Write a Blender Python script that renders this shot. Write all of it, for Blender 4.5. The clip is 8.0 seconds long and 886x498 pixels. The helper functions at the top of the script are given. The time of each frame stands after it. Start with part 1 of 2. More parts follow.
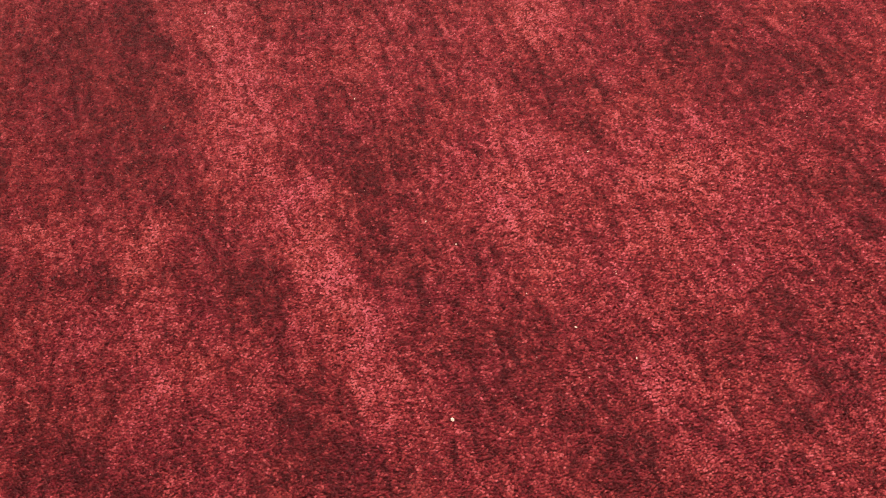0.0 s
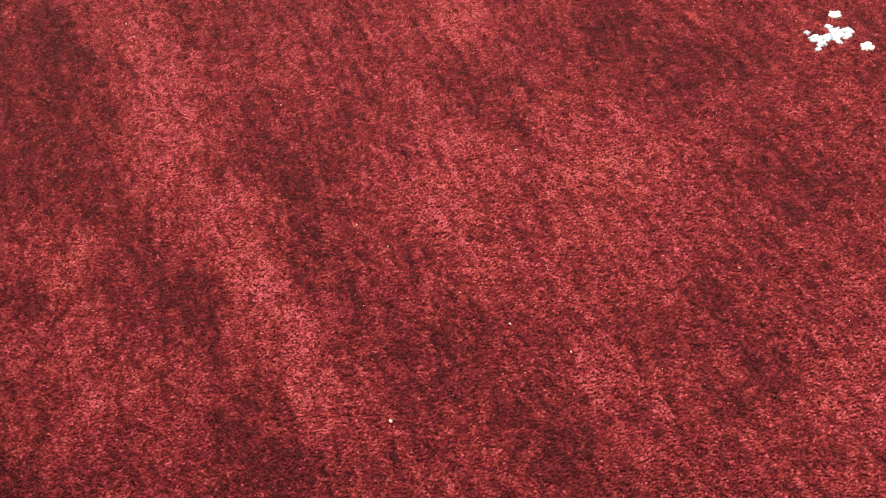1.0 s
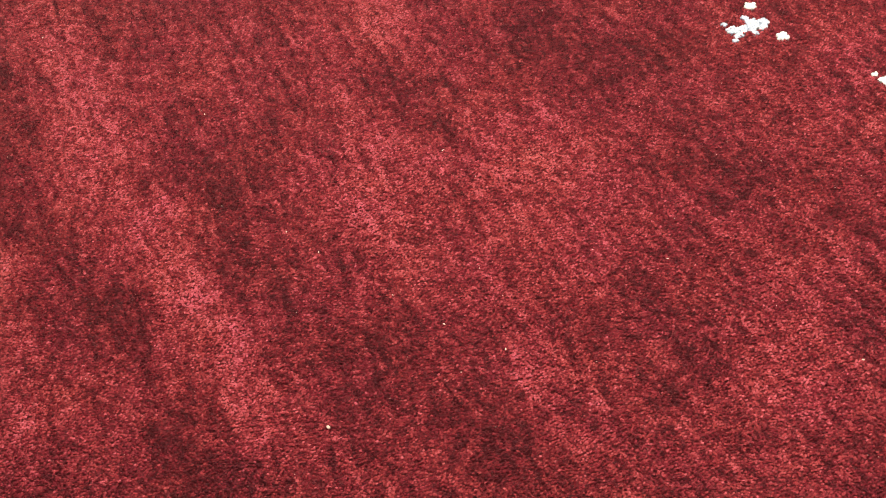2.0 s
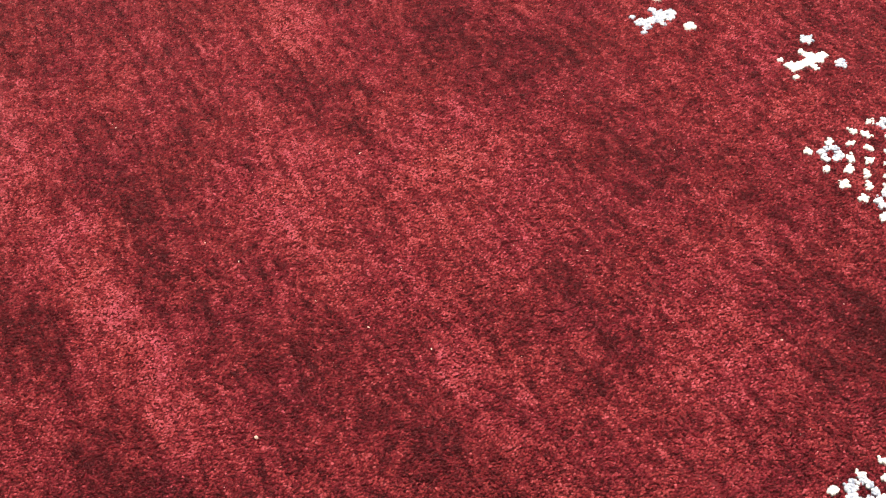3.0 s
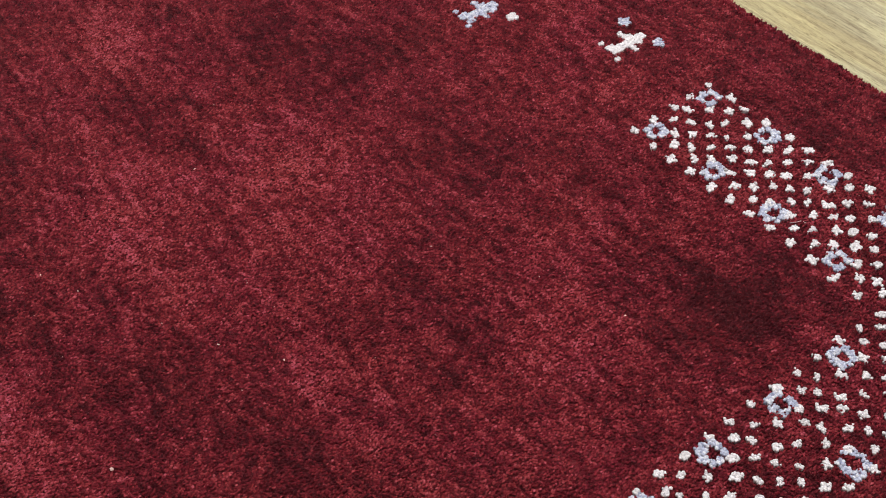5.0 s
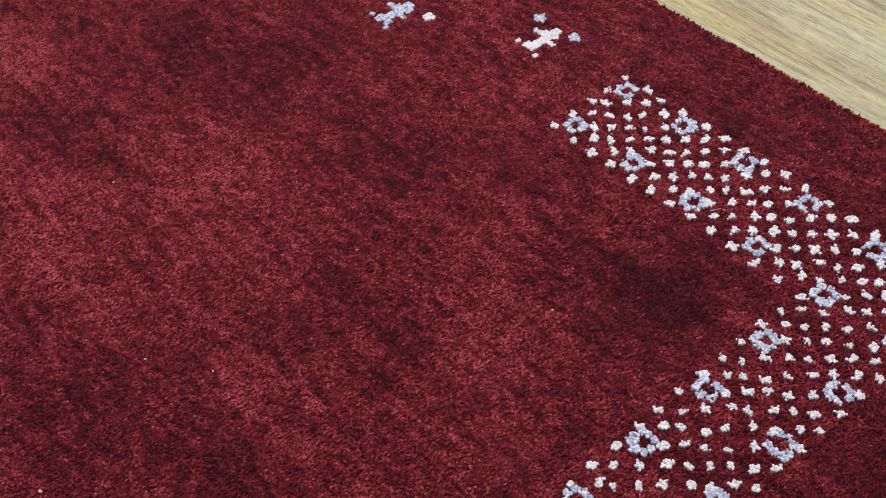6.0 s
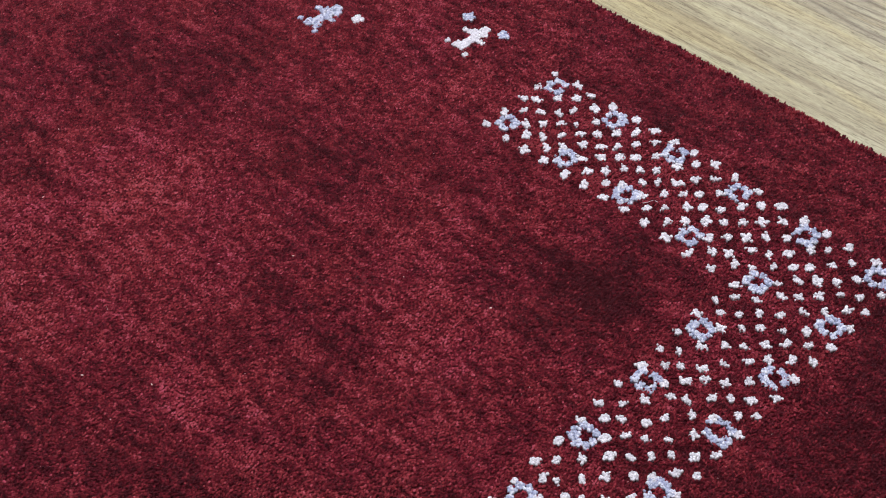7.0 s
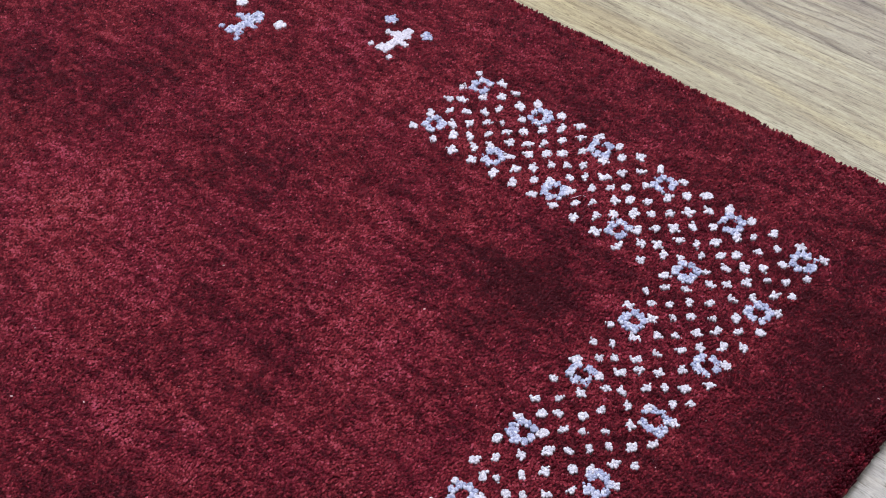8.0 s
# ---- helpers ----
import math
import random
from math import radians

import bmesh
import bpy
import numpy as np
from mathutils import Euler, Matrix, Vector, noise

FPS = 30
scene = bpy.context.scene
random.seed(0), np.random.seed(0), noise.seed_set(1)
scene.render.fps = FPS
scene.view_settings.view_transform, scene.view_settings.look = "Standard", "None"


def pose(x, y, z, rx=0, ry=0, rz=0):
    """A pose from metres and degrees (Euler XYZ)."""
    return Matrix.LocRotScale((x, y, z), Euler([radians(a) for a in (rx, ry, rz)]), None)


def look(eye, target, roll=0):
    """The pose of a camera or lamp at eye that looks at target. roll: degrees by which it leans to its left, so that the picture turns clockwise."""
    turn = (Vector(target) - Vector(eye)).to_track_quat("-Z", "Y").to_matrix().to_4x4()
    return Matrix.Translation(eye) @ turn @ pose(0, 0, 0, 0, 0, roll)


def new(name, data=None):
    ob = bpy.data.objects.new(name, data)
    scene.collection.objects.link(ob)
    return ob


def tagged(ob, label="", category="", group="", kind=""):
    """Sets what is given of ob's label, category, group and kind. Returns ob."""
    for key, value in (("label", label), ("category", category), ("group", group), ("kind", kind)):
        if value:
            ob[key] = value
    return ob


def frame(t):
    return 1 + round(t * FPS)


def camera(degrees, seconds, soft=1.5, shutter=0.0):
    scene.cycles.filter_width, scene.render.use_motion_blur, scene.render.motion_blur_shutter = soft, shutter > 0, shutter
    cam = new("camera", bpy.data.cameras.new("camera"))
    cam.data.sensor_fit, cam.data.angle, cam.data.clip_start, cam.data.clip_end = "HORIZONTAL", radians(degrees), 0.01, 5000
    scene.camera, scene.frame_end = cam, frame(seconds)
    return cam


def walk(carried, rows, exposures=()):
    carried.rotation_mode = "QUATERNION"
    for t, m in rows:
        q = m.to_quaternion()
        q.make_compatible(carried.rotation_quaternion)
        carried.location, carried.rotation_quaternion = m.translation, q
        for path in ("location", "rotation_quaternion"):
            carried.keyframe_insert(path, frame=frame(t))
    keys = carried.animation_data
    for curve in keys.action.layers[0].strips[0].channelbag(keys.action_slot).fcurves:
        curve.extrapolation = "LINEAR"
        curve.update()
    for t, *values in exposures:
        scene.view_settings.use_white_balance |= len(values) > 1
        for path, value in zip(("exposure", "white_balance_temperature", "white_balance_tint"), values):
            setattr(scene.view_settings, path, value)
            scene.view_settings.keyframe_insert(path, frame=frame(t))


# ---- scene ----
cam = camera(41.5, 8.0, soft=1.1)
PATH = [
    (0, (0.248, -0.828, 0.929), (-1.145, -0.656, -0.497), -11.7),
    (0.5, (0.252, -0.827, 0.927), (-1.129, -0.6, -0.501), -11.2),
    (1, (0.254, -0.826, 0.926), (-1.113, -0.547, -0.507), -10.7),
    (1.5, (0.255, -0.825, 0.926), (-1.095, -0.495, -0.513), -10.3),
    (3, (0.259, -0.817, 0.921), (-1.022, -0.32, -0.533), -9.0),
    (3.5, (0.261, -0.813, 0.922), (-0.99, -0.264, -0.539), -8.8),
    (4, (0.261, -0.81, 0.922), (-0.958, -0.208, -0.545), -8.2),
    (4.5, (0.263, -0.807, 0.923), (-0.923, -0.157, -0.55), -7.6),
    (6, (0.269, -0.798, 0.924), (-0.81, -0.008, -0.563), -5.9),
    (6.5, (0.271, -0.793, 0.927), (-0.777, 0.027, -0.566), -5.7),
    (7, (0.273, -0.79, 0.927), (-0.74, 0.067, -0.569), -5.2),
    (7.5, (0.275, -0.789, 0.927), (-0.699, 0.109, -0.571), -4.7),
    (8, (0.277, -0.787, 0.926), (-0.66, 0.148, -0.573), -4.1),
]

EXPOSURES = [(0.0, 0.41, 8100, -5), (1.5, 0.44, 8000, -4), (3.0, 0.4, 7800, 1), (3.5, 0.37, 7800, 4), (3.8, 0.12, 7700, 6), (4.1, -0.18, 7500, 7), (4.5, -0.48, 7100, 9), (6.0, -0.66, 6400, 13), (7.0, -0.68, 6050, 16), (8.0, -0.64, 5750, 20)]
walk(cam, [(t, look(eye, target, roll)) for t, eye, target, roll in PATH], EXPOSURES)

# ---- light: an assumed overcast day through two added, unseen windows of a plain room ----
ROOM = (-3.6, 2.4, -3.4, 2.6, 2.6)          # x0, x1, y0, y1, height
world = bpy.data.worlds.new("overcast_sky")
scene.world = world
world.use_nodes = True
wn = world.node_tree.nodes
sky = wn.new("ShaderNodeTexSky")
sky.sky_type, sky.sun_disc, sky.sun_elevation, sky.sun_rotation = "NISHITA", False, radians(40), radians(-60)
world.node_tree.links.new(sky.outputs[0], wn["Background"].inputs[0])
wn["Background"].inputs[1].default_value = 0.12


def added_area_light(name, eye, target, w, h, watts, colour):
    d = bpy.data.lights.new(name, "AREA")
    d.shape, d.size, d.size_y, d.energy, d.color = "RECTANGLE", w, h, watts, colour
    new(name, d).matrix_world = look(eye, target)


# lamps in the two added windows, their sides chosen freely
added_area_light("window_light_north", (-0.6, 2.63, 1.45), (-0.6, 0.0, 1.0), 2.1, 1.3, 60, (0.97, 0.98, 1.0))
added_area_light("window_light_west", (-3.63, -0.5, 1.45), (0.0, -0.5, 1.0), 2.1, 1.3, 60, (0.97, 0.98, 1.0))
# overhead fill without a known source, softens the shade between tufts
added_area_light("ceiling_panel_light", (-0.5, -0.3, 2.52), (-0.5, -0.3, 0.0), 1.1, 1.1, 60, (1.0, 0.99, 0.97))


# ---- materials ----
def material(name):
    m = bpy.data.materials.new(name)
    m.use_nodes = True
    return m, m.node_tree, m.node_tree.nodes["Principled BSDF"]


def node(tree, kind, **values):
    n = tree.nodes.new(kind)
    for key, value in values.items():
        n.inputs[key.replace("_", " ")].default_value = value
    return n


def ramp(tree, source, stops):
    n = tree.nodes.new("ShaderNodeValToRGB")
    e = n.color_ramp.elements
    while len(e) < len(stops):
        e.new(0.5)
    for k, (at, c) in enumerate(stops):
        e[k].position, e[k].color = at, (*c, 1)
    tree.links.new(source, n.inputs[0])
    return n.outputs[0]


def math_node(tree, op, a, b):
    n = tree.nodes.new("ShaderNodeMath")
    n.operation = op
    for k, v in enumerate((a, b)):
        if isinstance(v, (int, float)):
            n.inputs[k].default_value = v
        else:
            tree.links.new(v, n.inputs[k])
    return n.outputs[0]


def mix(tree, mode, factor, a, b):
    n = tree.nodes.new("ShaderNodeMix")
    n.data_type, n.blend_type = "RGBA", mode
    for k, v in ((0, factor), (6, a), (7, b)):
        if isinstance(v, (int, float)):
            n.inputs[k].default_value = v
        elif isinstance(v, tuple):
            n.inputs[k].default_value = (*v, 1)
        else:
            tree.links.new(v, n.inputs[k])
    return n.outputs[2]


def wool(name, stops, spread, sheen, tint, toned=False):
    """Cut wool pile: each yarn's own tone and painted shade, yarn by yarn variation, and a soft sheen."""
    m, t, p = material(name)
    geo = t.nodes.new("ShaderNodeNewGeometry")
    rnd = geo.outputs["Random Per Island"]
    if toned:
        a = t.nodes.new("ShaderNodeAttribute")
        a.attribute_name = "dye_and_shade"
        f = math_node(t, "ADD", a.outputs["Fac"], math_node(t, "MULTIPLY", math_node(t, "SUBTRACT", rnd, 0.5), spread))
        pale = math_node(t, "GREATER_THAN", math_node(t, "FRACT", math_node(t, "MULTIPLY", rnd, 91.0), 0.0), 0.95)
        f = math_node(t, "ADD", f, math_node(t, "MULTIPLY", pale, 0.34))          # a few paler yarn ends: glints of the wool put into the colour
    else:
        f = math_node(t, "ADD", 0.5, math_node(t, "MULTIPLY", math_node(t, "SUBTRACT", rnd, 0.5), spread))
    col = ramp(t, f, stops)
    tc = t.nodes.new("ShaderNodeTexCoord")
    if toned:                                 # some yarn lots lean to rust, others to crimson
        lots = node(t, "ShaderNodeTexNoise", Scale=13.0, Detail=3.0, Roughness=0.6)
        t.links.new(tc.outputs["Object"], lots.inputs["Vector"])
        lean = math_node(t, "ADD", lots.outputs["Fac"], math_node(t, "MULTIPLY", math_node(t, "SUBTRACT", math_node(t, "FRACT", math_node(t, "MULTIPLY", rnd, 57.0), 0.0), 0.5), 0.16))
        col = mix(t, "MULTIPLY", 1.0, col, ramp(t, lean, ((0.34, (0.99, 0.94, 1.08)), (0.52, (1.0, 1.0, 1.0)), (0.72, (1.0, 1.08, 0.96)))))
    fib = node(t, "ShaderNodeTexNoise", Scale=1400.0, Detail=2.0)
    t.links.new(tc.outputs["Object"], fib.inputs["Vector"])
    col = mix(t, "MULTIPLY", 0.6, col, ramp(t, fib.outputs["Fac"], ((0.3, (0.55, 0.55, 0.55)), (0.7, (1.25, 1.25, 1.25)))))
    t.links.new(col, p.inputs["Base Color"])
    p.inputs["Roughness"].default_value = 0.55
    p.inputs["Specular IOR Level"].default_value = 0.08
    p.inputs["Sheen Weight"].default_value = sheen
    p.inputs["Sheen Roughness"].default_value = 0.45
    p.inputs["Sheen Tint"].default_value = (*tint, 1)
    b = node(t, "ShaderNodeBump", Strength=0.5, Distance=0.0006)
    t.links.new(fib.outputs["Fac"], b.inputs["Height"])
    t.links.new(b.outputs[0], p.inputs["Normal"])
    return m


RED = wool("red_wool_pile", ((0.0, (0.044, 0.0017, 0.0056)), (0.35, (0.14, 0.0085, 0.0172)), (0.65, (0.26, 0.030, 0.040)), (1.0, (0.42, 0.073, 0.102))),
           0.40, 0.03, (1.0, 0.35, 0.38), toned=True)
WHITE = wool("white_wool", ((0.0, (0.58, 0.56, 0.60)), (1.0, (0.82, 0.80, 0.85))), 0.9, 0.1, (1, 1, 1))
GREY = wool("blue_grey_wool", ((0.0, (0.30, 0.33, 0.47)), (0.55, (0.47, 0.50, 0.64)), (1.0, (0.71, 0.72, 0.79))), 1.0, 0.1, (1, 1, 1))


def plain(name, colour, rough=0.8, grain=40.0, depth=0.0005):
    m, t, p = material(name)
    tc = t.nodes.new("ShaderNodeTexCoord")
    n = node(t, "ShaderNodeTexNoise", Scale=grain, Detail=6.0)
    t.links.new(tc.outputs["Object"], n.inputs["Vector"])
    lo, hi = tuple(c * 0.9 for c in colour), tuple(min(1, c * 1.06) for c in colour)
    t.links.new(ramp(t, n.outputs["Fac"], ((0.3, lo), (0.7, hi))), p.inputs["Base Color"])
    p.inputs["Roughness"].default_value = rough
    b = node(t, "ShaderNodeBump", Strength=0.4, Distance=depth)
    t.links.new(n.outputs["Fac"], b.inputs["Height"])
    t.links.new(b.outputs[0], p.inputs["Normal"])
    return m


BACKING = plain("rug_backing", (0.11, 0.005, 0.012), 0.95, 600.0)
PLASTER = plain("white_plaster", (0.78, 0.77, 0.75), 0.9, 60.0)
FRAME_WHITE = plain("white_window_paint", (0.80, 0.80, 0.79), 0.4, 25.0)
SUBFLOOR = plain("subfloor", (0.10, 0.085, 0.06), 0.9, 80.0)


def oak(name, figure, tones):
    """Limed oak laminate: grain along x with growth lines, pores and pale streaks, each plank a little different. figure: how strong the growth lines are."""
    m, t, p = material(name)
    tc = t.nodes.new("ShaderNodeTexCoord")
    info = t.nodes.new("ShaderNodeObjectInfo")
    shift = t.nodes.new("ShaderNodeCombineXYZ")
    for k, f in enumerate((37.0, 11.0, 5.0)):
        t.links.new(math_node(t, "MULTIPLY", info.outputs["Random"], f), shift.inputs[k])
    at = t.nodes.new("ShaderNodeVectorMath")
    t.links.new(tc.outputs["Object"], at.inputs[0])
    t.links.new(shift.outputs[0], at.inputs[1])

    def grain(sx, sy, detail, rough, warp):
        mp = t.nodes.new("ShaderNodeMapping")
        mp.inputs["Scale"].default_value = (sx, sy, sy)
        t.links.new(at.outputs[0], mp.inputs["Vector"])
        n = node(t, "ShaderNodeTexNoise", Scale=1.0, Detail=detail, Roughness=rough, Distortion=warp)
        t.links.new(mp.outputs[0], n.inputs["Vector"])
        return n.outputs["Fac"]

    broad, tint, rings = grain(1.7, 11, 3, 0.55, 0.5), grain(4.0, 26, 3, 0.6, 0.8), grain(1.5, 9, 2.5, 0.5, 0.25)
    streaks, lines, pores, fleck, fine = grain(7, 150, 5, 0.65, 0.5), grain(13, 420, 4, 0.6, 0.4), grain(75, 640, 3, 0.6, 0.5), grain(34, 230, 3, 0.6, 0.6), grain(260, 900, 2, 0.5, 0.0)
    col = ramp(t, broad, tuple(zip((0.32, 0.44, 0.56, 0.70), tones)))
    col = mix(t, "MULTIPLY", 0.8, col, ramp(t, tint, ((0.32, (0.88, 0.85, 0.86)), (0.5, (1.0, 1.0, 1.0)), (0.68, (1.10, 1.04, 0.90)))))
    growth = math_node(t, "FRACT", math_node(t, "ADD", math_node(t, "MULTIPLY", rings, 15.0), math_node(t, "MULTIPLY", lines, 0.45)), 0.0)
    col = mix(t, "MULTIPLY", figure, col, ramp(t, growth, ((0.0, (0.40, 0.35, 0.33)), (0.10, (0.62, 0.57, 0.55)), (0.30, (0.97, 0.97, 0.97)), (0.85, (1.08, 1.08, 1.08)), (1.0, (0.72, 0.70, 0.70)))))
    col = mix(t, "MULTIPLY", 0.85, col, ramp(t, streaks, ((0.33, (0.62, 0.58, 0.56)), (0.46, (0.95, 0.95, 0.95)), (0.66, (1.16, 1.17, 1.18)))))
    col = mix(t, "MULTIPLY", 0.85, col, ramp(t, lines, ((0.34, (0.52, 0.49, 0.47)), (0.42, (0.96, 0.96, 0.96)), (0.62, (1.0, 1.0, 1.0)), (0.70, (1.22, 1.24, 1.28)))))
    col = mix(t, "MULTIPLY", 0.9, col, ramp(t, pores, ((0.33, (0.45, 0.42, 0.38)), (0.42, (0.95, 0.95, 0.95)), (0.66, (1.12, 1.12, 1.12)))))
    col = mix(t, "MULTIPLY", 0.8, col, ramp(t, fleck, ((0.30, (0.60, 0.55, 0.50)), (0.38, (1.0, 1.0, 1.0)))))
    col = mix(t, "MULTIPLY", 0.6, col, ramp(t, fine, ((0.3, (0.72, 0.72, 0.72)), (0.7, (1.1, 1.1, 1.1)))))
    t.links.new(col, p.inputs["Base Color"])
    p.inputs["Roughness"].default_value = 0.5
    p.inputs["Specular IOR Level"].default_value = 0.35
    b = node(t, "ShaderNodeBump", Strength=0.35, Distance=0.0006)
    t.links.new(pores, b.inputs["Height"])
    t.links.new(b.outputs[0], p.inputs["Normal"])
    return m


OAK_CALM = oak("limed_oak", 0.30, ((0.345, 0.303, 0.185), (0.415, 0.375, 0.225), (0.44, 0.405, 0.255), (0.385, 0.357, 0.24)))
OAK_FIGURED = oak("limed_oak_figured", 0.85, ((0.25, 0.212, 0.135), (0.33, 0.292, 0.185), (0.385, 0.35, 0.225), (0.30, 0.268, 0.19)))
OAK_PALE = oak("limed_oak_pale", 0.20, ((0.40, 0.38, 0.31), (0.50, 0.48, 0.41), (0.54, 0.525, 0.455), (0.46, 0.445, 0.385)))
GLASS, gt, gp = material("window_glass")
gp.inputs["Transmission Weight"].default_value, gp.inputs["Roughness"].default_value = 1.0, 0.0


# ---- building helpers ----
def part(name, bm, mat, parent=None, label=""):
    me = bpy.data.meshes.new(name)
    bm.to_mesh(me)
    bm.free()
    me.materials.append(mat)
    ob = new(name, me)
    ob.parent = parent
    return tagged(ob, label)


def box(x0, y0, z0, x1, y1, z1, bevel=0.0):
    bm = bmesh.new()
    bmesh.ops.create_cube(bm, size=1)
    for v in bm.verts:
        v.co = Vector(((x0 + x1) / 2 + v.co.x * (x1 - x0), (y0 + y1) / 2 + v.co.y * (y1 - y0), (z0 + z1) / 2 + v.co.z * (z1 - z0)))
    if bevel:
        bmesh.ops.bevel(bm, geom=bm.edges[:], offset=bevel, segments=1, affect="EDGES")
    return bm


def boxes(*list_of):
    bm = bmesh.new()
    for b in list_of:
        one = box(*b)
        me = bpy.data.meshes.new("piece")
        one.to_mesh(me)
        one.free()
        bm.from_mesh(me)
        bpy.data.meshes.remove(me)
    return bm


# ---- the room, out of view: plain walls and ceiling that close the place, with two added windows ----
X0, X1, Y0, Y1, HIGH = ROOM
WT = 0.14


def added_window_unit(name, along_x, at, mid, sign):
    """An added window, out of view: a white frame with a sill and two panes, set in its opening."""
    half, z0, z1, mw = 1.1, 0.75, 2.15, 0.05

    def b(a0, c0, z_0, a1, c1, z_1):
        return (mid + a0, at + c0, z_0, mid + a1, at + c1, z_1) if along_x else (at + c0, mid + a0, z_0, at + c1, mid + a1, z_1)

    w = new(name)
    tagged(w, "white painted two-pane window, unseen, added as a light source", "window", kind="structure")
    c0, c1 = sorted((sign * 0.02, sign * 0.07))
    part("window_frame", boxes(b(-half, c0, z0, -half + mw, c1, z1), b(half - mw, c0, z0, half, c1, z1),
                               b(-half + mw, c0, z0, half - mw, c1, z0 + mw), b(-half + mw, c0, z1 - mw, half - mw, c1, z1),
                               b(-mw / 2, c0, z0 + mw, mw / 2, c1, z1 - mw)), FRAME_WHITE, w)
    s0, s1 = sorted((-sign * 0.05, sign * 0.019))
    part("window_sill", box(*b(-half + 0.004, s0, z0 + 0.002, half - 0.004, s1, z0 + 0.022), 0.003), FRAME_WHITE, w)
    p0, p1 = sorted((sign * 0.042, sign * 0.048))
    for a0, a1 in ((-half + mw, -mw / 2), (mw / 2, half - mw)):
        g = part("pane", box(*b(a0, p0, z0 + mw, a1, p1, z1 - mw)), GLASS, w)
        g.visible_shadow = False


def wall_with_opening(name, along_x, at, lo, hi, mid, sign):
    c0, c1 = sorted((at, at + sign * WT))
    parts = [(lo, 0, mid - 1.1, HIGH), (mid + 1.1, 0, hi, HIGH), (mid - 1.1, 0, mid + 1.1, 0.75), (mid - 1.1, 2.15, mid + 1.1, HIGH)]
    bm = boxes(*[((a0, c0, z0, a1, c1, z1) if along_x else (c0, a0, z0, c1, a1, z1)) for a0, z0, a1, z1 in parts])
    tagged(part(name, bm, PLASTER), "plain white plastered wall, unseen, with an added window opening", "wall", kind="structure")


wall_with_opening("wall_north", True, Y1, X0, X1, -0.6, 1)
wall_with_opening("wall_west", False, X0, Y0, Y1, -0.5, -1)
added_window_unit("window_1", True, Y1, -0.6, 1)
added_window_unit("window_2", False, X0, -0.5, -1)
tagged(part("wall_south", box(X0, Y0 - WT, 0, X1, Y0, HIGH), PLASTER), "plain white plastered wall", "wall", kind="structure")
tagged(part("wall_east", box(X1, Y0, 0, X1 + WT, Y1, HIGH), PLASTER), "plain white plastered wall", "wall", kind="structure")
tagged(part("ceiling", box(X0 - WT, Y0 - WT, HIGH, X1 + WT, Y1 + WT, HIGH + 0.1), PLASTER), "plain white ceiling", "ceiling", kind="structure")
floor = part("floor", box(X0 - WT, Y0 - WT, -0.12, X1 + WT, Y1 + WT, -0.008), SUBFLOOR)
tagged(floor, "pale limed oak laminate floor laid in long planks", "floor", kind="structure")



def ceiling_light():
    """An added, unseen square ceiling panel: a white metal frame round a glowing diffuser."""
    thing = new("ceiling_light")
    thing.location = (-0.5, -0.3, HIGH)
    tagged(thing, "square white ceiling panel, unseen, added as overhead fill light", "ceiling light")
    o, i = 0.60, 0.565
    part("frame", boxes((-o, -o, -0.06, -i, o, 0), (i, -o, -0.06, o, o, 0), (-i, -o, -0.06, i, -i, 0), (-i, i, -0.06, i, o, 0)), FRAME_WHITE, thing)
    m, t, p = material("added_panel_glow")
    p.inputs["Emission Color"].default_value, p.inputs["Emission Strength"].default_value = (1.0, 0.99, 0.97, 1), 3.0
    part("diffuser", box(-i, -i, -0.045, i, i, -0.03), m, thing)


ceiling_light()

# ---- the rug ----
EDGE_X, EDGE_Y = 0.162, 0.154               # the two visible borders
RUG_W, RUG_L = 1.70, 2.40
BACK, TOP = 0.0144, 0.0185                    # backing and pile tips
STEP = 0.085                                 # from flower to flower
rng = np.random.default_rng(7)


def value_noise(x, y, sx, sy, seed):
    """Smooth noise, 0 to 1, with cells of sx by sy metres."""
    g = np.random.default_rng(seed).random((211, 223))
    u, v = x / sx + 1000.37, y / sy + 1000.71
    i, j = np.floor(u).astype(int), np.floor(v).astype(int)
    a, b = u - i, v - j
    a, b = a * a * (3 - 2 * a), b * b * (3 - 2 * b)
    i0, i1, j0, j1 = i % 211, (i + 1) % 211, j % 223, (j + 1) % 223
    return (g[i0, j0] * (1 - a) + g[i1, j0] * a) * (1 - b) + (g[i0, j1] * (1 - a) + g[i1, j1] * a) * b


# colour lots of the field with pile shade painted in, placed to fit the view: middle, half length, half width, degrees
# from the rows, lighter or darker
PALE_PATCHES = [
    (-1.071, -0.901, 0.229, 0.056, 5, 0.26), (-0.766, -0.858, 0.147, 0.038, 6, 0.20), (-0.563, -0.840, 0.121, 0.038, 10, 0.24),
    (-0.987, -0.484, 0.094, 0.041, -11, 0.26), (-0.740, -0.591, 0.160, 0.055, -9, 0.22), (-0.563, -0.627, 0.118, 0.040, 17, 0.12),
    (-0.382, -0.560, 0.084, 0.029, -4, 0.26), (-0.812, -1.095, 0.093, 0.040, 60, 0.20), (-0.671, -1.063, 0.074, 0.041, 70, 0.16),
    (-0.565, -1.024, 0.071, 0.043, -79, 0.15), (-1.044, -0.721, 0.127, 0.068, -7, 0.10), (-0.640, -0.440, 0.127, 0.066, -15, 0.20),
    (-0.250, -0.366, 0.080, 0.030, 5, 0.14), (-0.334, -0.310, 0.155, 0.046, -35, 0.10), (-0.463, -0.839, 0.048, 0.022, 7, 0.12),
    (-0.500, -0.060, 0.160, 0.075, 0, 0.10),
]
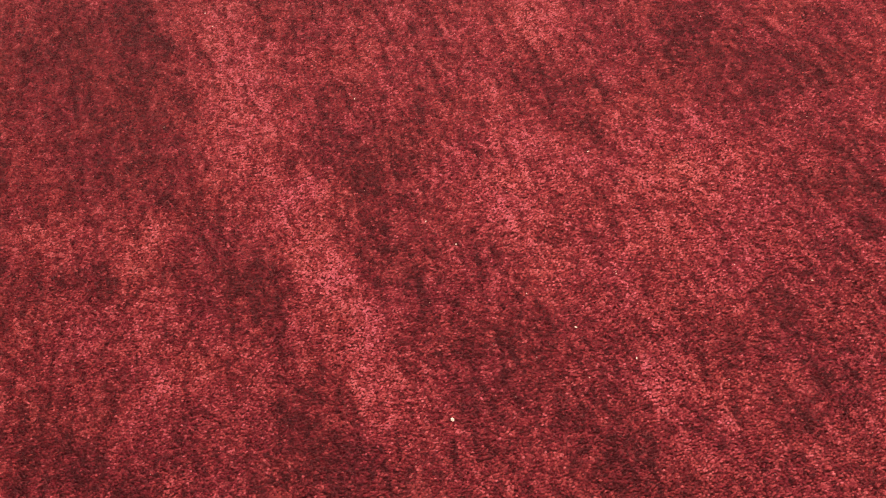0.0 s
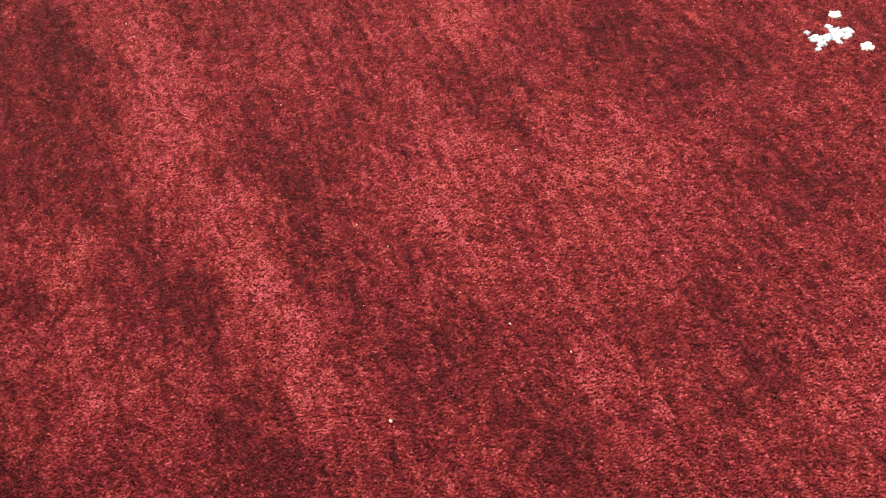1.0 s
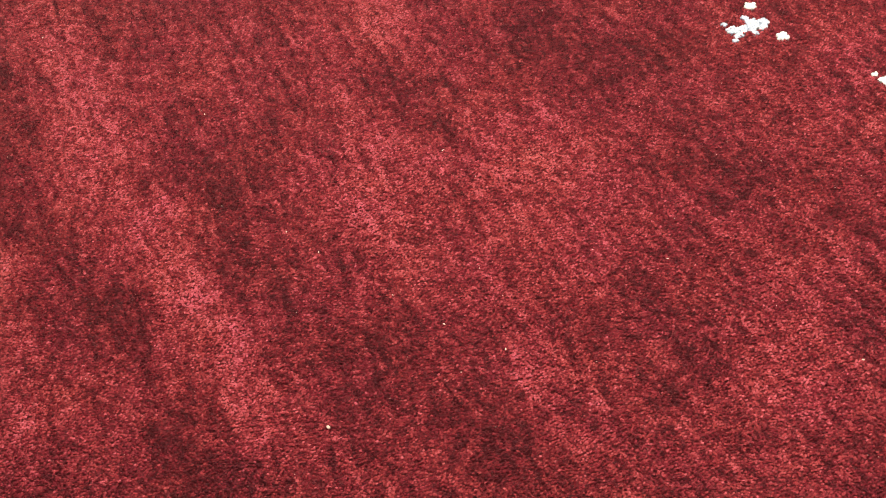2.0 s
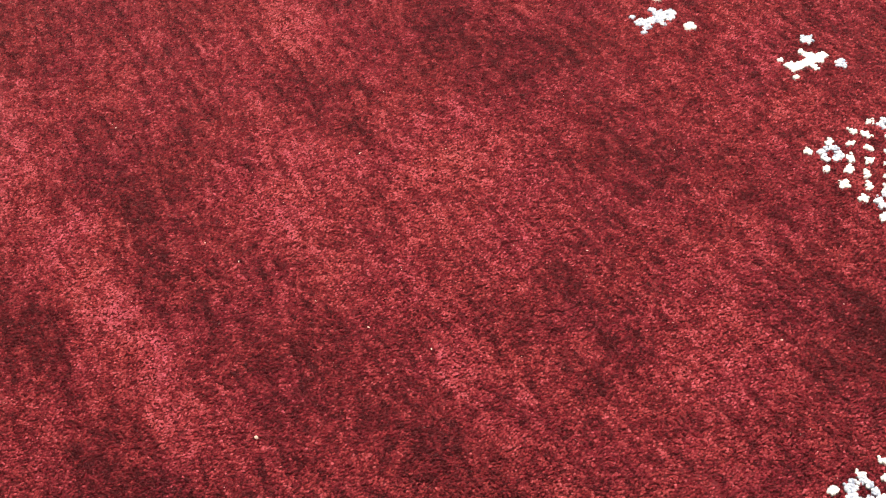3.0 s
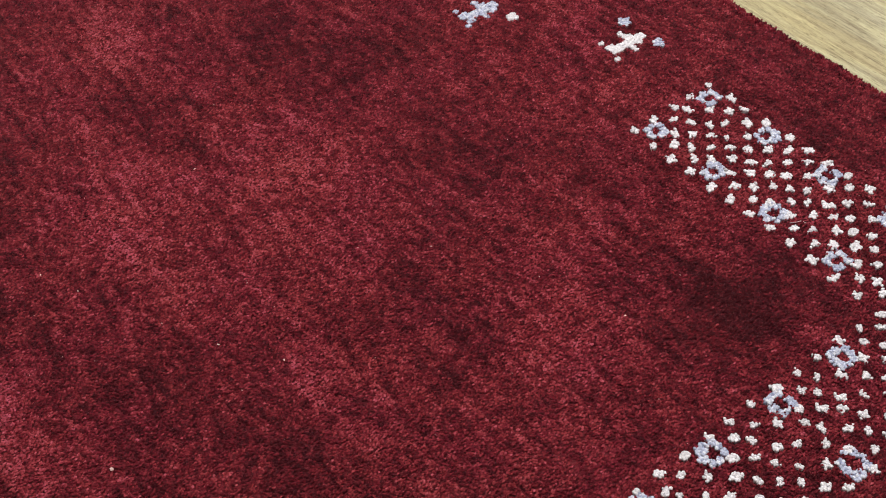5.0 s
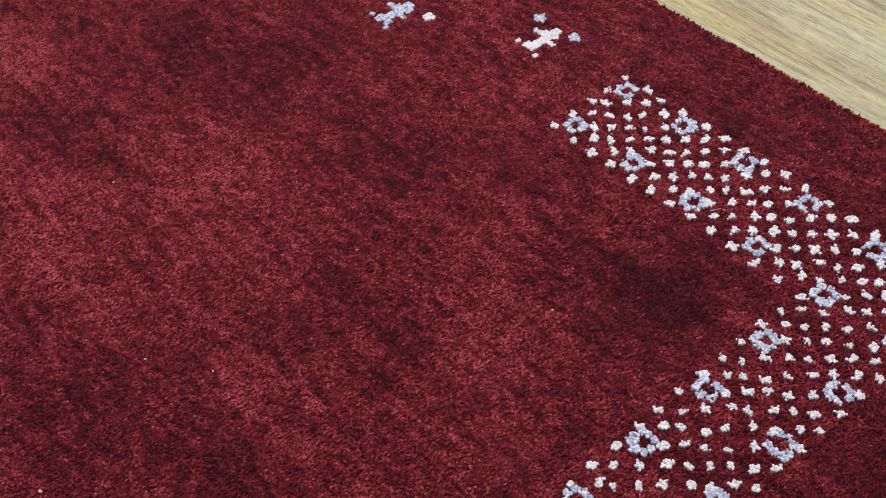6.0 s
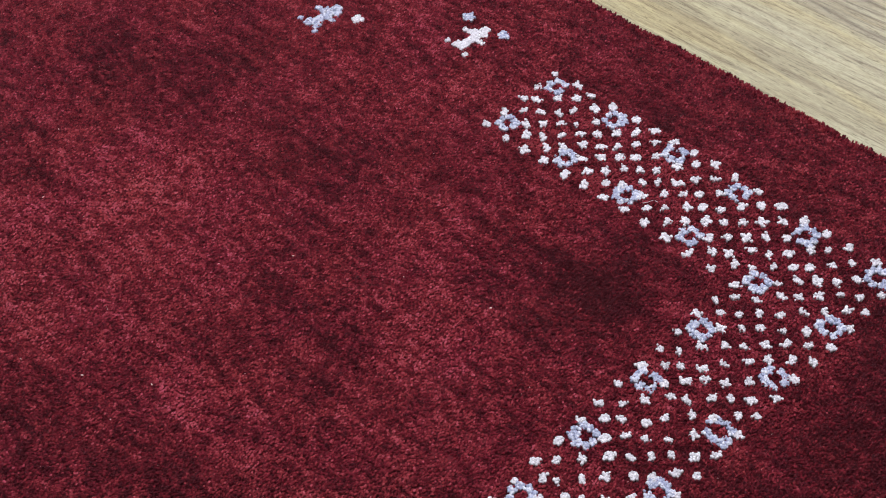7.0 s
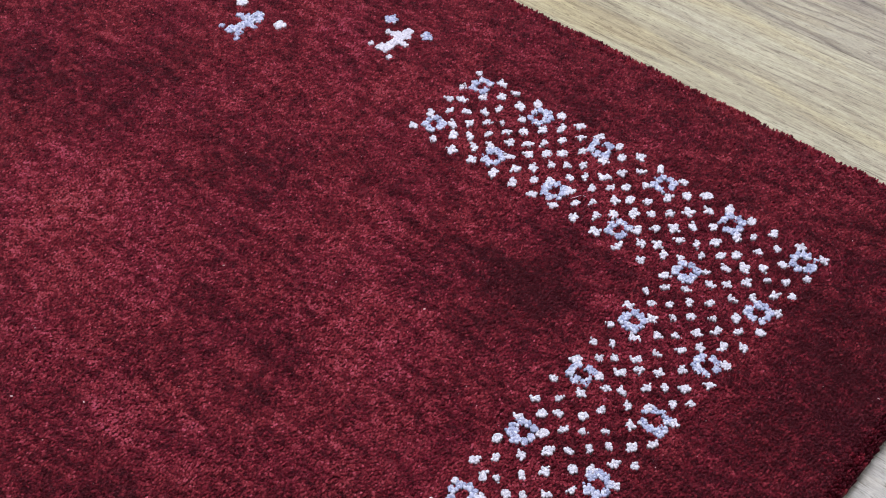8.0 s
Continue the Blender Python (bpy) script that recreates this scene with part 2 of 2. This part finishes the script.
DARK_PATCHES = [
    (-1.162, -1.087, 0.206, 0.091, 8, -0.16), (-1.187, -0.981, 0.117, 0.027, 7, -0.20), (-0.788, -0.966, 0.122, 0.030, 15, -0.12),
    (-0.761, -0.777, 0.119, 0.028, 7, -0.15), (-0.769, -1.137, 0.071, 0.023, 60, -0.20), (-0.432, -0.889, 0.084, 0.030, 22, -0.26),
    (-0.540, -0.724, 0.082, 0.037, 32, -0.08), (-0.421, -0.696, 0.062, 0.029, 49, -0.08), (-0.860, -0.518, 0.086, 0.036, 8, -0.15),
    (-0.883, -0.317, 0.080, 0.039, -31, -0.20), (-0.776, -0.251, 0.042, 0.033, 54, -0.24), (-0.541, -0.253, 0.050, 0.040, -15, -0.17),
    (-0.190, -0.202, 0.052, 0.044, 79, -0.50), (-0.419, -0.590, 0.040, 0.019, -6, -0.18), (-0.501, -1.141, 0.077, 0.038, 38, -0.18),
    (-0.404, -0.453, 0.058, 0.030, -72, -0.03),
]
# the long patch by the east border also holds painted lens fall-off
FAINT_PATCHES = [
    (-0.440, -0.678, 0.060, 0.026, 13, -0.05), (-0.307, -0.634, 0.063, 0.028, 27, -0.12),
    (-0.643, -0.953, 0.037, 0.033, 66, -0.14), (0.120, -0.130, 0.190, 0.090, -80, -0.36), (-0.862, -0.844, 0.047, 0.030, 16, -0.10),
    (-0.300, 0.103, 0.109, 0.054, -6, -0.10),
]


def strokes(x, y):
    """Short furrows along the rows, where the pile has parted and its shade is painted, 0 to 1."""
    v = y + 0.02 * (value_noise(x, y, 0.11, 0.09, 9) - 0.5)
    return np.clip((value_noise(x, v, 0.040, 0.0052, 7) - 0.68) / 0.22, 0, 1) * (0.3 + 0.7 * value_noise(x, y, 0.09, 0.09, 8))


def dye_and_shade(x, y):
    """How light the wool is, 0 to 1: own colour with shade of the pile painted in."""
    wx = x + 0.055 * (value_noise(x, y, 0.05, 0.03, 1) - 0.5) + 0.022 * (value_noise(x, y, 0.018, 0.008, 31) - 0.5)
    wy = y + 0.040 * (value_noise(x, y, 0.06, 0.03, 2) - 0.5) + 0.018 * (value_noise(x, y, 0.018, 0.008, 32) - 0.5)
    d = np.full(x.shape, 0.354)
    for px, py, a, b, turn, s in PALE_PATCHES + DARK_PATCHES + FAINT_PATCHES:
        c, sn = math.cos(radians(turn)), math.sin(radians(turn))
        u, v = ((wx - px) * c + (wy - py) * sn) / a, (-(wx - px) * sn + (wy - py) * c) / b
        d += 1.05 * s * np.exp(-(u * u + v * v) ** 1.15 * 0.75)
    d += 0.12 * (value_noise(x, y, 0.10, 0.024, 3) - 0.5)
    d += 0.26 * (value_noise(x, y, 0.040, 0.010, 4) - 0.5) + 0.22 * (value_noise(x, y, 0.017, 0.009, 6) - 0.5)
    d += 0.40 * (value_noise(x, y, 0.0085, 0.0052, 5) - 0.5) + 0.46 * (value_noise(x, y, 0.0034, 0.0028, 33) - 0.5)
    # crease shade of the furrows, darkened in the yarn colour
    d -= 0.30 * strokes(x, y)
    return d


def pile_mesh(name, x, y, pitch, skirts=False, sides=5):
    """Cut yarn ends, one small ragged cap each, close together; with skirts down to the floor along the rim."""
    n = len(x)
    tint = dye_and_shade(x, y)
    height = TOP + 0.0016 * (value_noise(x, y, 0.05, 0.03, 11) - 0.5) + np.clip(rng.normal(0, 0.0007, n), -0.0014, 0.0012) + 0.0034 * (value_noise(x, y, 0.0048, 0.0038, 15) - 0.5) - 0.0013 * (value_noise(x, y, 0.010, 0.007, 12) > 0.82) - 0.0009 * strokes(x, y)
    lean = np.stack([0.0016 * (value_noise(x, y, 0.16, 0.06, 13) - 0.5) + rng.normal(0, 0.0009, n),
                     0.0016 * (value_noise(x, y, 0.16, 0.06, 14) - 0.5) + rng.normal(0, 0.0009, n)], 1)
    near_x, near_y = np.clip(1 - (EDGE_X - x) / 0.016, 0, 1), np.clip(1 - (EDGE_Y - y) / 0.016, 0, 1)
    lean[:, 0] += 0.002 * near_x
    lean[:, 1] += 0.002 * near_y
    height -= 0.0050 * np.maximum(near_x, near_y) ** 2
    ang = rng.random(n)[:, None] * 6.283 + np.arange(sides)[None, :] * 6.283 / sides
    wide = pitch * 0.67 * rng.uniform(0.75, 1.25, (n, sides))
    rings = 2 if skirts else 1
    count = rings * sides + 1
    out = np.empty((n, count, 3))
    for ring in range(rings):
        at, low = slice(ring * sides, ring * sides + sides), ring + 1 < rings
        out[:, at, 0] = x[:, None] + 0.88 * wide * np.cos(ang) + (0.0 if low else 0.8) * lean[:, :1]
        out[:, at, 1] = y[:, None] + 1.16 * wide * np.sin(ang) + (0.0 if low else 0.8) * lean[:, 1:]
        out[:, at, 2] = 0.0012 if low else height[:, None] - (0.0013 + rng.normal(0, 0.0005, (n, sides))) * pitch / 0.0020
    out[:, -1, :2] = np.stack([x, y], 1) + lean
    out[:, -1, 2] = height
    k = np.arange(sides)
    k1, top = (k + 1) % sides, (rings - 1) * sides
    per = np.stack([k + top, k1 + top, np.full(sides, count - 1)], 1).ravel()
    totals = np.full(sides, 3)
    if skirts:
        per = np.concatenate([per, np.stack([k, k1, k1 + sides, k + sides], 1).ravel()])
        totals = np.concatenate([totals, np.full(sides, 4)])
    base = np.arange(n) * count
    loops = (base[:, None] + per[None, :]).ravel().astype(np.int32)
    totals = np.tile(totals, n).astype(np.int32)
    starts = np.concatenate([[0], np.cumsum(totals)[:-1]]).astype(np.int32)
    me = bpy.data.meshes.new(name)
    me.vertices.add(n * count)
    me.vertices.foreach_set("co", out.ravel().astype(np.float32))
    me.loops.add(len(loops))
    me.loops.foreach_set("vertex_index", loops)
    me.polygons.add(len(totals))
    me.polygons.foreach_set("loop_start", starts)
    me.update(calc_edges=True)
    me.polygons.foreach_set("use_smooth", np.ones(len(totals), bool))
    at = me.attributes.new("dye_and_shade", "FLOAT", "POINT")
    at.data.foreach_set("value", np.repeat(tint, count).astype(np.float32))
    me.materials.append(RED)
    return me


def yarn_grid(pitch):
    """Knot places over the whole rug, row by row, each a little off its place."""
    px, py = pitch * 0.88, pitch * 1.16
    xs, ys = np.arange(EDGE_X - RUG_W, EDGE_X, px), np.arange(EDGE_Y - RUG_L, EDGE_Y, py)
    gx, gy = np.meshgrid(xs, ys, indexing="ij")
    gy = gy + py * 0.5 * (np.arange(len(xs)) % 2)[:, None]
    gx, gy = gx.ravel() + rng.normal(0, px * 0.22, gx.size), gy.ravel() + rng.normal(0, py * 0.22, gy.size)
    keep = (gx < EDGE_X + 0.004 * (value_noise(gy, gy, 0.03, 0.03, 21) - 0.5)) & (gy < EDGE_Y - 0.016 * np.clip(gx + 0.15, 0, 1) + 0.006 * (value_noise(gx, gx, 0.03, 0.03, 22) - 0.5))
    return gx[keep], gy[keep]


def in_view_strip(x, y):
    """The diagonal stretch of the rug that the camera sees, where the pile is finer."""
    a = y - (1.30 * x + 1.20)                # above this line: the far field
    b = y - (1.48 * x - 0.47)                # below this line: the near field
    return (a < 0) & (b > -0.06) & (x > -1.48) & (y > -1.30)


rug = new("rug")
tagged(rug, "deep red knotted wool rug with white woven flowers, on oak floor", "rug")
rx0, ry0 = EDGE_X - RUG_W, EDGE_Y - RUG_L
part("backing", box(rx0, ry0, 0.0, EDGE_X - 0.009, EDGE_Y - 0.009, BACK, 0.004), BACKING, rug, "dark red woven rug backing")
SPOTS = {}                                   # where the yarn ends of each pattern mesh stand


def knots(places, size, seed, high=0.0006):
    """A cluster of soft, uneven, round-topped wool tufts at places (x, y), in one bmesh."""
    r = random.Random(seed)
    bm = bmesh.new()
    sides = 6
    for px, py in places:
        rad, turn, long = size * r.uniform(0.8, 1.25), r.uniform(0, 6.28), r.uniform(0.82, 1.22)
        top = high + r.uniform(-0.0006, 0.0006)
        lx, ly = r.gauss(0, 0.0004), r.gauss(0, 0.0004)
        rings = []
        for drop, k in ((0.0055, 0.70), (0.0018, 1.00), (0.0009, 1.02), (0.0002, 0.60)):
            f = 1 - drop / 0.009
            ring = []
            for i in range(sides):
                a = i * 6.2832 / sides
                u, v = rad * k * long * r.uniform(0.82, 1.18) * math.cos(a), rad * k / long * r.uniform(0.82, 1.18) * math.sin(a)
                ring.append(bm.verts.new((px + lx * f + u * math.cos(turn) - v * math.sin(turn), py + ly * f + u * math.sin(turn) + v * math.cos(turn),
                                          top - drop * r.uniform(0.8, 1.2))))
            rings.append(ring)
        for lo, up in zip(rings, rings[1:]):
            for i in range(sides):
                bm.faces.new((lo[i], lo[(i + 1) % sides], up[(i + 1) % sides], up[i])).smooth = True
        bm.faces.new(rings[-1]).smooth = True
    return bm


def filled(circles, r, hole=0.0, gap=0.0021):
    """Knot places, close together and a little off their rows, inside any of the circles (x, y, radius) and outside the hole in the middle."""
    reach = max(math.hypot(x, y) + c for x, y, c in circles)
    n = int(reach / gap) + 1
    spots = []
    for i in range(-n, n + 1):
        for j in range(-n, n + 1):
            x, y = (i + 0.5 * (j % 2)) * gap + r.gauss(0, 0.00025), j * gap * 0.87 + r.gauss(0, 0.00025)
            if math.hypot(x, y) > hole and any(math.hypot(x - cx, y - cy) < c for cx, cy, c in circles):
                spots.append((x, y))
    return spots


def tufts(name, spots, seed, mat, high=0.0006):
    bm = knots(spots, 0.00165, seed, high)
    me = bpy.data.meshes.new(name)
    SPOTS[me.name] = spots
    bm.to_mesh(me)
    bm.free()
    me.materials.append(mat)
    return me


# white dots between the flowers: a diagonal lattice of sixths of a step
def dot_mesh(seed, count):
    """A dot: a few white knots tied side by side in an uneven clump, with a stray end or two."""
    r = random.Random(seed)
    turn, long = r.uniform(0, 6.28), r.uniform(0.78, 1.3)
    circles = [(0.0, 0.0, 0.0026)]
    for k in range(count):
        a, d = turn + k * 6.2832 / count + r.uniform(-0.5, 0.5), r.uniform(0.0019, 0.0038)
        circles.append((d * math.cos(a) / long, d * math.sin(a) * long, r.uniform(0.0016, 0.0027)))
    spots = filled(circles, r)
    for k in range(r.choice((0, 1, 1, 2))):
        a, d = r.uniform(0, 6.28), r.uniform(0.0048, 0.0062)
        spots.append((d * math.cos(a) / long, d * math.sin(a) * long))
    return tufts("dot", spots, seed, WHITE)


def ring_mesh(seed):
    """A flower: eight uneven lobes of blue-grey tufts about a red eye."""
    r = random.Random(seed)
    gone = r.randrange(8) if seed % 3 == 1 else -1
    circles = []
    for lobe in range(8):
        a = lobe * 0.7854 + r.uniform(-0.20, 0.20)
        reach = (0.0104 if lobe % 2 else 0.0094) * r.uniform(0.94, 1.06)
        if lobe == gone:
            circles.append((0.0118 * math.cos(a), 0.0118 * math.sin(a), 0.0018))
        else:
            circles.append((reach * math.cos(a), reach * math.sin(a), r.uniform(0.0032, 0.0045)))
    spots = [p for p in filled(circles, r, r.uniform(0.0032, 0.0050)) if r.random() > 0.06]
    return tufts("flower_ring", spots, seed + 50, GREY)


DOTS = [dot_mesh(s, (4, 5, 3, 4, 5)[s % 5]) for s in range(24)]
RINGS = [ring_mesh(s) for s in range(100, 118)]
jit = random.Random(3)


def on_rug(name, me, x, y, turn=0.0, label="", size=1.0):
    ob = new(name, me)
    ob.parent = rug
    ob.matrix_basis = pose(x, y, TOP, 0, 0, turn) @ Matrix.Diagonal((size, size, 1, 1))
    return tagged(ob, label)


def in_corner_band(m, n):
    return (-1 <= m <= 31 and -1 <= n <= 7) or (23 <= m <= 31 and -1 <= n <= 31)


# the rows and columns of the hand-knotted lattice wander by some millimetres, here fitted to the camera's view
COLUMN_X = (-5.0, -3.6, -1.6, -1.0, -2.0, -1.6, -1.9, -1.5, 0.8, 0.9, -0.1, -0.7, -1.0, -1.4, -2.5, -1.7, -1.9, -0.9, -1.8, -0.4, -0.1, 0.9, 1.0, 1.1, 1.9, 1.4, 1.1, 0.7, 0.0, 0.0, 0.4, -0.1, 0.1)
COLUMN_Y = (-0.1, -0.5, -0.8, -1.6, -1.7, -1.5, -0.1, 0.8, -0.1, 1.8, 1.4, 2.0, 0.6, 2.1, 2.2, 3.4, 3.4, 2.9, 1.6, 1.1, -0.1, 0.8, -1.3, -0.5, -3.3, -2.6, -3.2, -2.7, -3.5, -3.3, -2.6, -1.7, -3.1)
ROW_X = (1.7, 1.4, 2.0, 2.3, 2.5, 2.4, 2.4, 2.1, 1.4, 0.0, -1.5, -1.6, -2.4, -1.6, -1.8, -1.2, -2.3, -1.7, -2.5, -2.4, -2.8, -1.9, -3.4, -2.5, -2.9, -3.2, -3.0)
ROW_Y = (1.5, -0.3, -1.4, -4.4, -1.4, 0.0, -1.5, 1.1, -2.9, -1.9, -1.2, 1.0, 0.5, 1.6, -1.4, -5.0, -0.7, 1.3, -1.0, 4.5, -0.7, -3.4, -1.6, 1.9, 1.0, 4.2, -0.4)


def knot_place(m, n):
    """Where the dot or flower m, n of the lattice stands."""
    row = n + 1 if n < 26 else (n + 1) % 6 + 18
    dx, dy = COLUMN_X[m + 1] + ROW_X[row], COLUMN_Y[m + 1] + ROW_Y[row]
    return (m / 6 - 5) * STEP + dx / 1000, -n / 6 * STEP + dy / 1000


for m in range(-1, 32):
    for n in range(-1, 32):
        if (m + n) % 2 or not in_corner_band(m, n):
            continue
        x, y = knot_place(m, n)
        if m % 6 == 0 and n % 6 == 0:
            on_rug("flower_ring", jit.choice(RINGS), x, y, jit.choice((0, 90, 180, 270)) + jit.gauss(0, 8), "ring-shaped flower of blue-grey wool", jit.uniform(0.96, 1.10))
        else:
            on_rug("dot", jit.choice(DOTS), x + jit.gauss(0, 0.0009), y + jit.gauss(0, 0.0009), jit.uniform(0, 360), "",
                   jit.uniform(0.78, 1.08) * (1.08 if n < 8 and m < 24 else 0.92))

# the two woven figures, each with its pair of dots
GREY_FIGURE = (".X....X....", "......X....", ".XX...XX...", ".XXXXXXXXX.", "..XXXXXXXX.", ".XX..X.XX..", "X....X.....")
WHITE_FIGURE = (".X....X....", "......X....", ".XX...XX...", ".XXXXXXXXX.", ".XXXXXXXXX.", ".....X.X...", "X....X.....")


def figure_mesh(seed, mat, rows):
    r = random.Random(seed)
    thirds = (-0.33, 0.0, 0.33)
    spots = [((row - 3.0 + a) * 0.0058 + r.gauss(0, 0.0004), (col - 5 + b) * 0.0058 + r.gauss(0, 0.0004))
             for row, line in enumerate(rows) for col, c in enumerate(line) if c == "X" for a in thirds for b in thirds if r.random() > 0.06]
    return tufts("woven_figure", spots, seed + 9, mat)


def blot_mesh(seed, mat):
    r = random.Random(seed)
    circles = [(0.0, 0.0, 0.0052)] + [(0.0048 * math.cos(a), 0.0048 * math.sin(a), r.uniform(0.0018, 0.0034)) for a in (0.3, 1.7, 3.0, 4.4, 5.6)]
    return tufts("blot", filled(circles, r), seed, mat)


for x, y, mat, other, dots, words in (
        (-0.741, -0.096, GREY, WHITE, ((-0.034, 0.025), (0.0395, 0.0245)), "small pale blue-grey woven figure"),
        (-0.567, -0.002, WHITE, GREY, ((-0.032, 0.026), (0.0265, 0.0285)), "small white woven figure")):
    on_rug("woven_figure", figure_mesh(int(-x * 100), mat, GREY_FIGURE if mat is GREY else WHITE_FIGURE), x, y, 0, words)
    for k, (dx, dy) in enumerate(dots):
        on_rug("blot", blot_mesh(int(-x * 100) + k, other), x + dx, y + dy, 10 + 30 * k, "", 1.06)

# ---- the pile, which leaves room for the white and grey yarn ----
taken = np.zeros((1200, 1200), bool)


def cell(x, y):
    return np.clip(((np.asarray(x) + 0.95) * 1000).astype(int), 0, 1199), np.clip(((np.asarray(y) + 0.95) * 1000).astype(int), 0, 1199)


for ob in [o for o in rug.children if o.data.name in SPOTS]:
    for sx, sy in SPOTS[ob.data.name]:
        at = ob.matrix_basis @ Vector((sx, sy, 0))
        for a in (-0.0011, 0.0, 0.0011):
            for b in (-0.0011, 0.0, 0.0011):
                taken[cell(at.x + a, at.y + b)] = True

for pitch, close_by, words in ((0.0020, True, "dense cut red wool pile with lighter and darker streaks"), (0.0042, False, "dense cut red wool pile")):
    gx, gy = yarn_grid(pitch)
    rim = (gx > EDGE_X - 0.013) | (gy > EDGE_Y - 0.013)
    here = (in_view_strip(gx, gy) == close_by) & ~taken[cell(gx, gy)]
    for name, pick, skirts in (("wool_nap", here & ~rim, False), ("wool_edge", here & rim, True)):
        pile = new(name, pile_mesh(name, gx[pick], gy[pick], pitch, skirts))
        pile.parent = rug
        tagged(pile, words, kind="stuff")


# ---- lint on the pile ----
LINT = [(-0.69, -0.725, 1.5), (-0.724, -0.519, 1.6), (-0.419, -0.77, 2.6), (-1.228, -0.912, 1.8), (-1.19, -0.906, 1.4), (-0.941, -0.753, 1.3),
        (-0.482, -0.622, 1.3), (-0.534, -0.559, 1.0), (-0.544, -0.654, 1.0), (-0.809, -0.447, 1.0), (-0.45, -0.383, 1.3), (-0.642, -0.703, 1.0),
        (-0.664, -0.505, 1.0), (-0.251, -0.292, 1.3), (-0.254, -0.215, 0.9), (0.138, -0.103, 1.3), (-0.423, -0.581, 1.0), (-0.537, -0.558, 1.0)]


def lint_mesh():
    r = random.Random(5)
    bm = bmesh.new()
    spots = [(x, y, s * 0.001) for x, y, s in LINT]
    spots += [(r.uniform(-1.4, 0.12), r.uniform(-1.2, 0.12), r.uniform(0.0003, 0.0006)) for _ in range(320)]
    for x, y, s in spots:
        made = bmesh.ops.create_icosphere(bm, subdivisions=1, radius=s)
        turn = pose(x, y, TOP + 0.0006, r.uniform(-30, 30), r.uniform(-30, 30), r.uniform(0, 360)) @ Matrix.Diagonal((r.uniform(0.9, 1.5), r.uniform(0.4, 0.8), 0.5, 1))
        for v in made["verts"]:
            v.co = turn @ (v.co * r.uniform(0.8, 1.2))
    return bm


lint = part("lint", lint_mesh(), plain("pale_lint", (0.62, 0.40, 0.38), 0.9, 300.0))
tagged(lint, "scattered specks of pale lint on the red pile", "lint", kind="stuff")

# ---- a loose end of yarn between the flowers ----
def loose_thread(places, radius):
    c = bpy.data.curves.new("loose_thread", "CURVE")
    c.dimensions, c.bevel_depth, c.bevel_resolution, c.resolution_u = "3D", radius, 1, 5
    sp = c.splines.new("BEZIER")
    sp.bezier_points.add(len(places) - 1)
    for b, co in zip(sp.bezier_points, places):
        b.co, b.handle_left_type, b.handle_right_type = co, "AUTO", "AUTO"
    c.materials.append(WHITE)
    return tagged(new("loose_thread", c), "short loose end of white yarn on the red pile", "thread")


loose_thread([(-0.233, -0.080, TOP), (-0.229, -0.076, TOP + 0.0016), (-0.226, -0.070, TOP + 0.0012), (-0.222, -0.068, TOP)], 0.00022)

# ---- oak planks ----
PLANK_W, PLANK_L, SEAM = 0.19, 1.30, 0.335
planks = {}


def plank_mesh(length, wood):
    """A plank with eased edges, cut to length; alike planks share one mesh."""
    if (length, wood) not in planks:
        bm = box(0.0001, 0.0001, -0.008, length - 0.0001, PLANK_W - 0.0001, 0.0, 0.0003)
        me = bpy.data.meshes.new("plank")
        bm.to_mesh(me)
        bm.free()
        me.materials.append(wood)
        planks[length, wood] = me
    return planks[length, wood]


for k in range(-20, 13):
    y = SEAM + k * PLANK_W
    if y < Y0 - WT or y + PLANK_W > Y1 + WT:
        continue
    first = -0.83 - 0.37 * ((k + 1) % 3)
    x = first - PLANK_L * math.ceil((first - X0) / PLANK_L)
    while x < X1:
        a, b = max(x, X0 - WT), min(x + PLANK_L, X1 + WT)
        ob = new("plank", plank_mesh(round(b - a, 3), (OAK_FIGURED, OAK_CALM, OAK_CALM, OAK_PALE, OAK_CALM)[(k + round((x - first) / PLANK_L)) % 5]))
        ob.parent = floor
        ob.matrix_basis = pose(a, y, 0)
        x += PLANK_L
